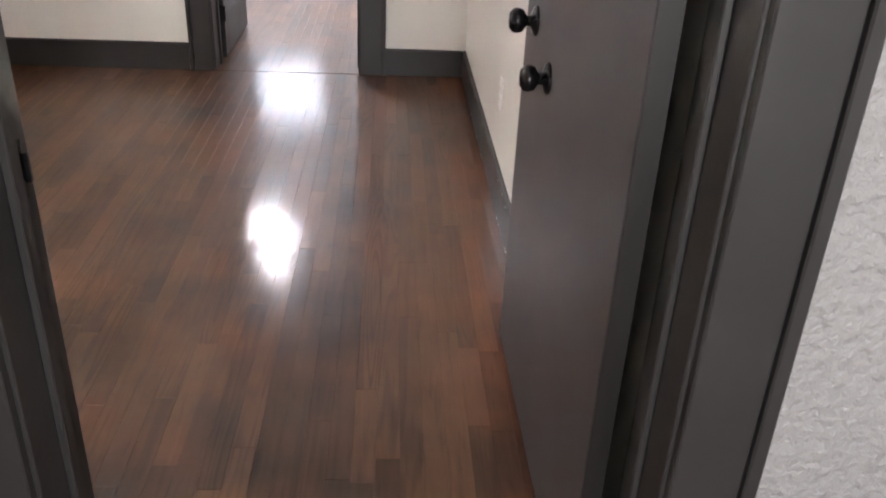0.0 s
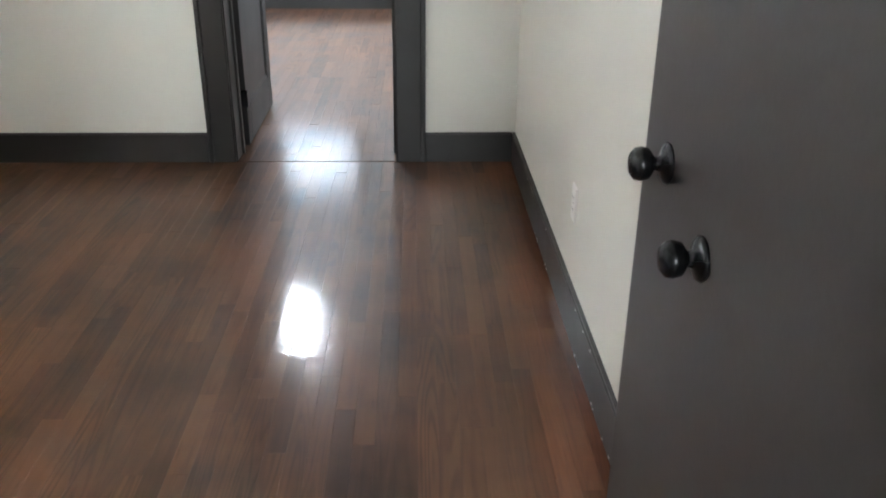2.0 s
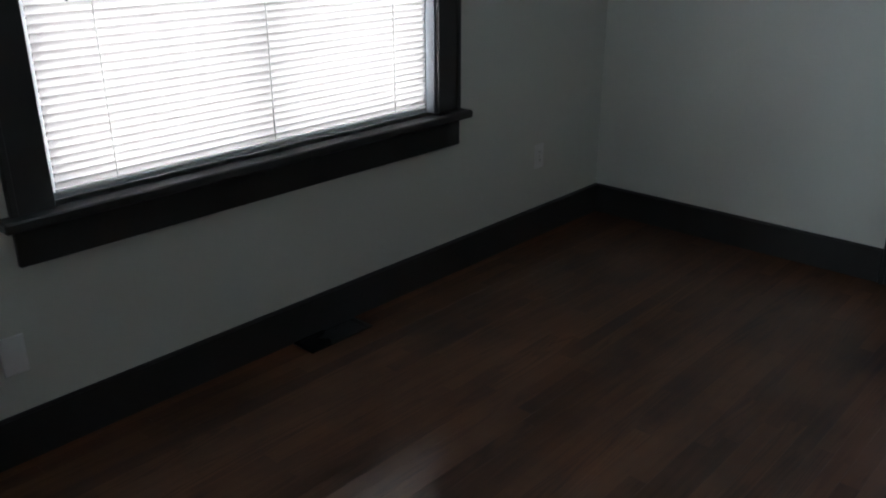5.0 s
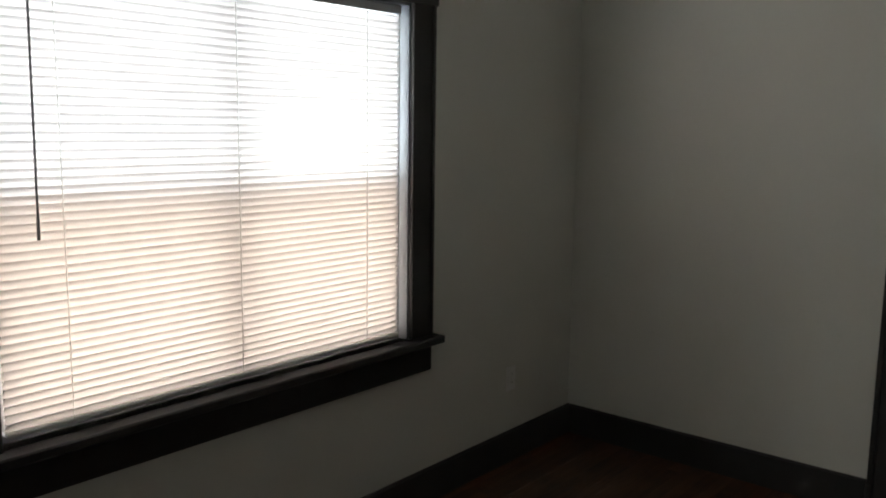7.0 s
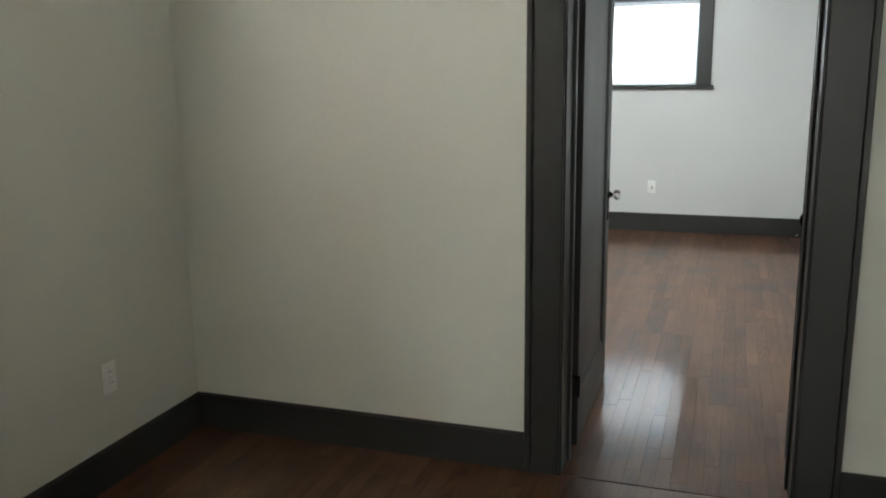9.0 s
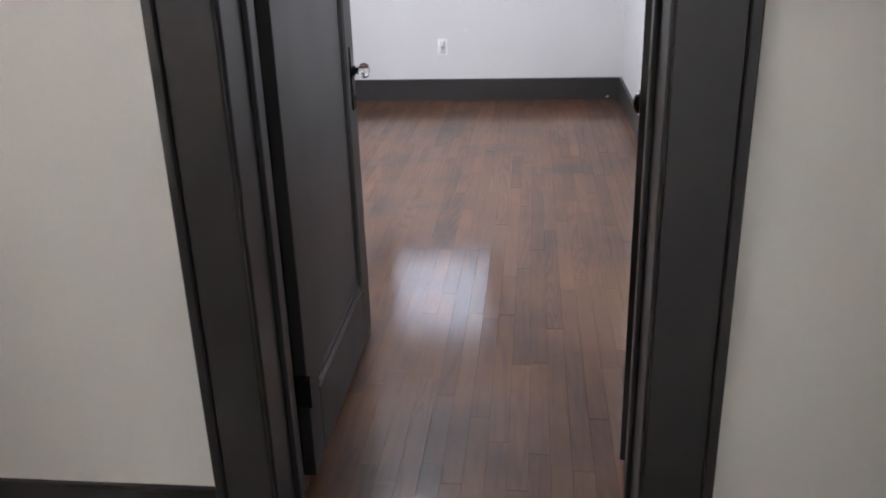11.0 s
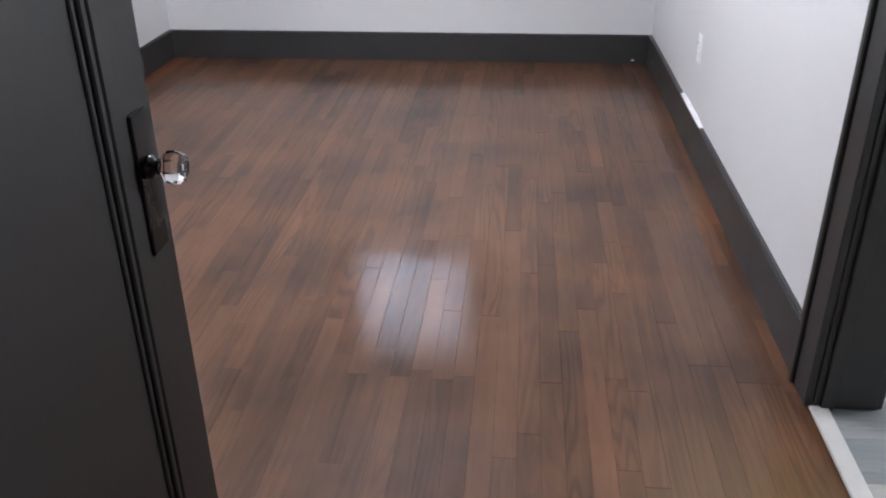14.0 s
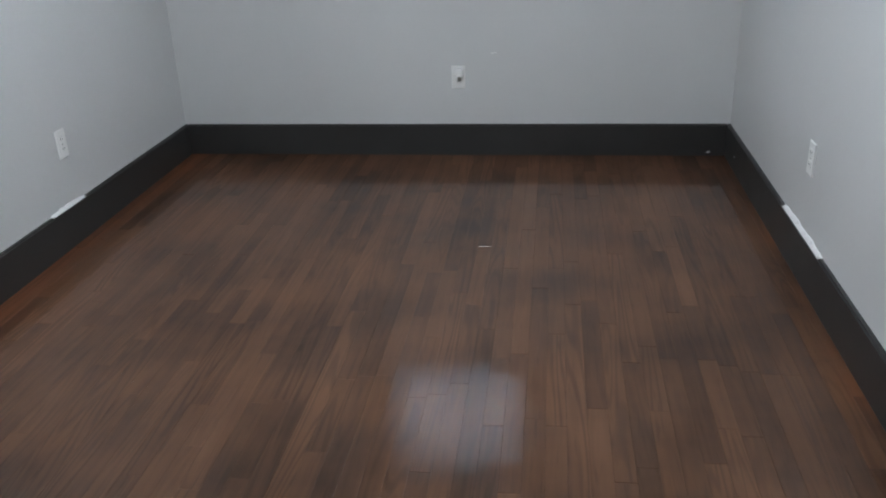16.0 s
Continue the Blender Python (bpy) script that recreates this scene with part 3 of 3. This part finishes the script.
WA = WIN[1] - WIN[0]
HA_W = WIN[3] - WIN[2]
mA = pose(A_L, WIN[0], WIN[2], 0, 0, 90)
window("window_1", mA, WA, HA_W, 0.16, (0.035, 0.045, 0.02, 0.115), "large double-hung window in a charcoal painted wooden casing")
blind(mA @ pose(0.032, 0.034, 0.018), WA - 0.064, HA_W - 0.032, "white mini blind with closed slats in the large window")
WBW = WB[1] - WB[0]
mB = pose(WB[0], B_N, WB[2])
window("window_2", mB, WBW, WB[3] - WB[2], 0.16, (0.025, 0.02, 0.075, 0), "small high double-hung window in a charcoal painted casing", False)
blind(mB @ pose(0.014, 0.030, 0.006), WBW - 0.028, WB[3] - WB[2] - 0.022, "white mini blind in the small high window", False, (0.15, 0.85))
# unseen backdrop, added to make the outside low behind the blinds darker and warmer
solid("backdrop_wall", boxes((-8.2, -8.0, -9, 6, -0.6, 3.2)), M_BRICK, "unseen tan backdrop wall added outside the large window", "house")


# ---- outlets, registers, lamp ----
def outlet(m, label, blank=False, extra=False):
    """Local: the plate lies on the xz plane and looks towards -y."""
    th = thing("wall_outlet", m, label, "outlet", "white wall outlets")
    p = part("cover_plate", boxes((-0.036, 0.036, -0.006, 0, -0.06, 0.06), bevel=0.003), M_WHITE, th)
    if blank:
        for z in (-0.042, 0.042):
            part("screw", moved(turned([(0.0032, 0), (0.0025, 0.001)], 10, "y"), 0, -0.0068, z), M_WHITE, p)
        return th
    for z in (-0.021, 0.021):
        r = part("receptacle", boxes((-0.0165, 0.0165, -0.0085, -0.006, z - 0.0145, z + 0.0145), bevel=0.0012), M_WHITE, p)
        part("slot", boxes((-0.0075, -0.0055, -0.0088, -0.008, z - 0.003, z + 0.006)), M_DARK, r)
        part("slot", boxes((0.0055, 0.0075, -0.0088, -0.008, z - 0.003, z + 0.005)), M_DARK, r)
    part("screw", moved(turned([(0.003, 0), (0.0025, 0.001)], 10, "y"), 0, -0.0068, 0), M_STEEL, p)
    return th


outlet(pose(A_R, -1.66, 0.41, 0, 0, -90), "white duplex outlet on the blank greige wall above the baseboard")
outlet(pose(A_L, -0.535, 0.41, 0, 0, 90), "white duplex outlet beside the room corner, near the window")
outlet(pose(A_L, -3.03, 0.335, 0, 0, 90), "blank white wall plate under the window's end", True)
outlet(pose(-1.552, B_N, 0.415), "white duplex outlet with an adapter plugged in")
outlet(pose(B_R, 3.72, 0.43, 0, 0, -90), "white duplex outlet on the pale wall beside the kitchen doorway")
outlet(pose(B_L, 3.905, 0.42, 0, 0, 90), "white duplex outlet on the pale wall opposite the kitchen")
ad = thing("plug_adapter", pose(-1.545, B_N - 0.0088, 0.43), "white plug-in adapter in the outlet", "adapter")
part("body", boxes((-0.016, 0.016, -0.035, 0, -0.012, 0.034), bevel=0.006), M_WHITE, ad)
part("prong_ring", moved(turned([(0.010, 0), (0.010, -0.012), (0.006, -0.016)], 16, "y"), 0, -0.022, -0.014), M_STEEL, ad, "grey metal ring")


def register(name, m, lx, ly, label, mat):
    th = thing(name, m, label, "floor vent", "floor vents")
    part("frame", boxes((0, lx, 0, 0.014, 0.0, 0.006), (0, lx, ly - 0.014, ly, 0.0, 0.006), (0, 0.014, 0.014, ly - 0.014, 0.0, 0.006), (lx - 0.014, lx, 0.014, ly - 0.014, 0.0, 0.006), bevel=0.0015), mat, th)
    part("backing", boxes((0.01, lx - 0.01, 0.01, ly - 0.01, 0.0005, 0.0018)), M_DARK, th)
    n = int((ly - 0.03) / 0.013)
    for k in range(n):
        y = 0.018 + k * 0.013
        part("slat", boxes((0.012, lx - 0.012, y, y + 0.006, 0.0018, 0.005)), mat, th)


register("floor_vent", pose(-2.99, -2.08, 0.004), 0.115, 0.30, "black slotted metal floor register beside the baseboard", M_BLACK)
register("floor_vent", pose(0.02, 2.06, 0.004), 0.13, 0.30, "dark slotted metal floor register in the kitchen floor", M_BLACK)

lamp = thing("ceiling_lamp", pose(-1.62, 2.75, CEIL), "round flush white glass ceiling lamp, lit", "ceiling lamp")
part("base", turned([(0.0, 0.0), (0.205, 0.0), (0.21, -0.01), (0.205, -0.025), (0.0, -0.025)], 40, cap=False), M_WHITE, lamp, smooth=True)
part("shade", turned([(0.200, -0.025), (0.196, -0.045), (0.165, -0.07), (0.105, -0.088), (0.04, -0.096), (0.0, -0.097)], 40, cap=False), M_LAMP, lamp, "glowing frosted glass dome", True)
part("finial", turned([(0.008, -0.097), (0.009, -0.104), (0.004, -0.112), (0.0, -0.113)], 16, cap=False), M_STEEL, lamp, smooth=True)


# ---- patches of bare caulk and threshold ----
def caulk(x0, y0, y1, z, side, rng):
    bm = bmesh.new()
    n = 24
    low, high = [], []
    for k in range(n + 1):
        y = y0 + (y1 - y0) * k / n
        e = math.sin(math.pi * k / n) ** 0.4
        low.append((x0, y, z - 0.002))
        high.append((x0, y, z + 0.002 + e * rng.uniform(0.003, 0.012)))
    ring = [[bm.verts.new(p) for p in low], [bm.verts.new(p) for p in high], [bm.verts.new((p[0] + side * 0.016, p[1], p[2])) for p in low], [bm.verts.new((p[0] + side * 0.004, p[1], p[2])) for p in high]]
    for k in range(n):
        for a, b in ((0, 1), (1, 3), (3, 2), (2, 0)):
            bm.faces.new((ring[a][k], ring[a][k + 1], ring[b][k + 1], ring[b][k]))
    bmesh.ops.recalc_face_normals(bm, faces=bm.faces)
    solid("caulk_patch", bm, M_CAULK, "ragged strip of bare white caulk above the baseboard", "caulk")


rng = random.Random(4)
caulk(B_R, 3.46, 3.95, HB, -1, rng)
caulk(B_L, 3.72, 3.98, HB, 1, rng)


def flecks(name, spots, size, mat, label):
    """Thin ragged chips; spots: (x, y, z, the axis they face)."""
    bm = bmesh.new()
    for x, y, z, ax in spots:
        n = 7
        ring = []
        for k in range(n):
            a, r = 2 * math.pi * k / n, size * rng.uniform(0.5, 1.2)
            u, v = 1.8 * r * math.cos(a), 0.8 * r * math.sin(a)
            ring.append((0, u, v) if ax == "x" else (u, 0, v))
        lift = Vector((-0.0012, 0, 0)) if ax == "x" else Vector((0, -0.0012, 0))
        low = [bm.verts.new(Vector(p) + Vector((x, y, z))) for p in ring]
        top = [bm.verts.new(Vector(p) * 0.9 + Vector((x, y, z)) + lift) for p in ring]
        bm.faces.new(top)
        for k in range(n):
            bm.faces.new((low[k], low[(k + 1) % n], top[(k + 1) % n], top[k]))
    bmesh.ops.recalc_face_normals(bm, faces=bm.faces)
    return solid(name, bm, mat, label, "paint chip")


flecks("paint_chips", [(A_R - SK, rng.uniform(-2.6, -0.5), rng.choice((0.006, 0.01, HA - 0.012)), "x") for _ in range(22)], 0.004, M_CAULK, "bare white chips along the charcoal baseboard")
flecks("wall_scuff", [(-1.375, B_N, 0.535, "y"), (-1.362, B_N, 0.538, "y")], 0.007, M_CAULK, "small chipped spot in the pale wall paint")
flecks("baseboard_chip", [(B_R - 0.10, B_N - SK, 0.02, "y"), (B_R - SK, 4.85, 0.07, "x")], 0.006, M_CAULK, "small white chips on the charcoal baseboard")
solid("threshold_strip", boxes((B_R - 0.012, B_R + 0.035, K_S + 0.013, K_N - 0.013, 0.001, 0.010), bevel=0.003), M_STRIP, "pale worn threshold strip of the kitchen doorway", "threshold")


# ---- floors, board by board ----
def floor(name, x0, x1, y0, y1, wide, lengths, mats, singles, label, along="y", gap=0.0002, seed=3):
    """singles: the stretch (x0, x1, y0, y1) whose boards are objects of their own, 290 at most."""
    fl = solid(name, boxes((x0, x1, y0, y1, -0.06, -0.012)), M_SUB, label, "floor")
    r = random.Random(seed)
    shared, n_single = {}, 0
    verts, faces = [], []
    a0, a1, b0, b1 = (x0, x1, y0, y1) if along == "y" else (y0, y1, x0, x1)
    rows = int(math.ceil((a1 - a0) / wide))
    for i in range(rows):
        a = a0 + i * wide
        w = min(wide, a1 - a) - gap
        if w < 0.006:
            continue
        b = b0
        first = r.uniform(0.15, 1.0)
        while b < b1 - 0.01:
            ln = round(r.choice(lengths) * (first if b == b0 else 1), 2)
            first = 1
            if b + ln > b1 - 0.1:
                ln = b1 - b
            l = ln - gap
            dz, tip = r.uniform(-0.0003, 0.0003), r.uniform(-0.006, 0.006)
            c = 0.0006
            cx, cy = (a + w / 2, b + l / 2) if along == "y" else (b + l / 2, a + w / 2)
            hx, hy = (w / 2, l / 2) if along == "y" else (l / 2, w / 2)
            vs = [(sx * hx, sy * hy, -0.012) for sx, sy in ((-1, -1), (1, -1), (1, 1), (-1, 1))]
            vs += [(sx * hx, sy * hy, -c) for sx, sy in ((-1, -1), (1, -1), (1, 1), (-1, 1))]
            vs += [(sx * (hx - c), sy * (hy - c), 0) for sx, sy in ((-1, -1), (1, -1), (1, 1), (-1, 1))]
            fs = [(8, 9, 10, 11)] + [(o + k, o + (k + 1) % 4, o + 4 + (k + 1) % 4, o + 4 + k) for o in (0, 4) for k in range(4)]
            if singles and n_single < 290 and singles[0] < cx < singles[1] and singles[2] < cy < singles[3]:
                key = (round(w, 4), round(l, 3))
                if key not in shared:
                    me = bpy.data.meshes.new("floorboard")
                    me.from_pydata(vs, [], fs)
                    me.materials.append(mats[0])
                    shared[key] = me
                ob = new("floorboard", shared[key])
                ob.parent = fl
                ob.matrix_basis = pose(cx, cy, dz, 0, math.degrees(tip) if along == "y" else 0, 0)
                n_single += 1
            else:
                o = len(verts)
                verts += [(cx + p[0], cy + p[1], p[2] + dz - (p[0] * tip if along == "y" else 0)) for p in vs]
                faces += [tuple(o + q for q in f) for f in fs]
            b += ln
    if verts:
        me = bpy.data.meshes.new("floorboards")
        me.from_pydata(verts, [], faces)
        me.materials.append(mats[1])
        ob = new("floorboards", me)
        ob.parent = fl
        ob["kind"] = "stuff"
    return fl


OAKS = (0.35, 0.5, 0.65, 0.8, 1.0, 1.2)
floor("floor_front", A_L, A_R, A_N, -0.011, 0.057, OAKS, (M_OAK, M_OAK_J), (-2.2, -0.05, -3.5, -0.5), "dark stained oak strip floor with a glossy worn finish", seed=3)
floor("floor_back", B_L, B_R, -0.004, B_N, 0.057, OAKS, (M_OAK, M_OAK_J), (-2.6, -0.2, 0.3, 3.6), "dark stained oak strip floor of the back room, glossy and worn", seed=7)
floor("floor_kitchen", B_R, K_E, B_S, B_N, 0.152, (0.6, 0.9, 1.22), (M_GREY, M_GREY_J), (-0.2, K_E, 0.3, B_N), "mixed grey vinyl plank kitchen floor", along="x", seed=5)
floor("floor_hall", -2.2, 0.9, HALL, A_N, 0.057, OAKS, (M_OAK, M_OAK_J), None, "dark stained oak strip floor of the entrance hall", seed=11)
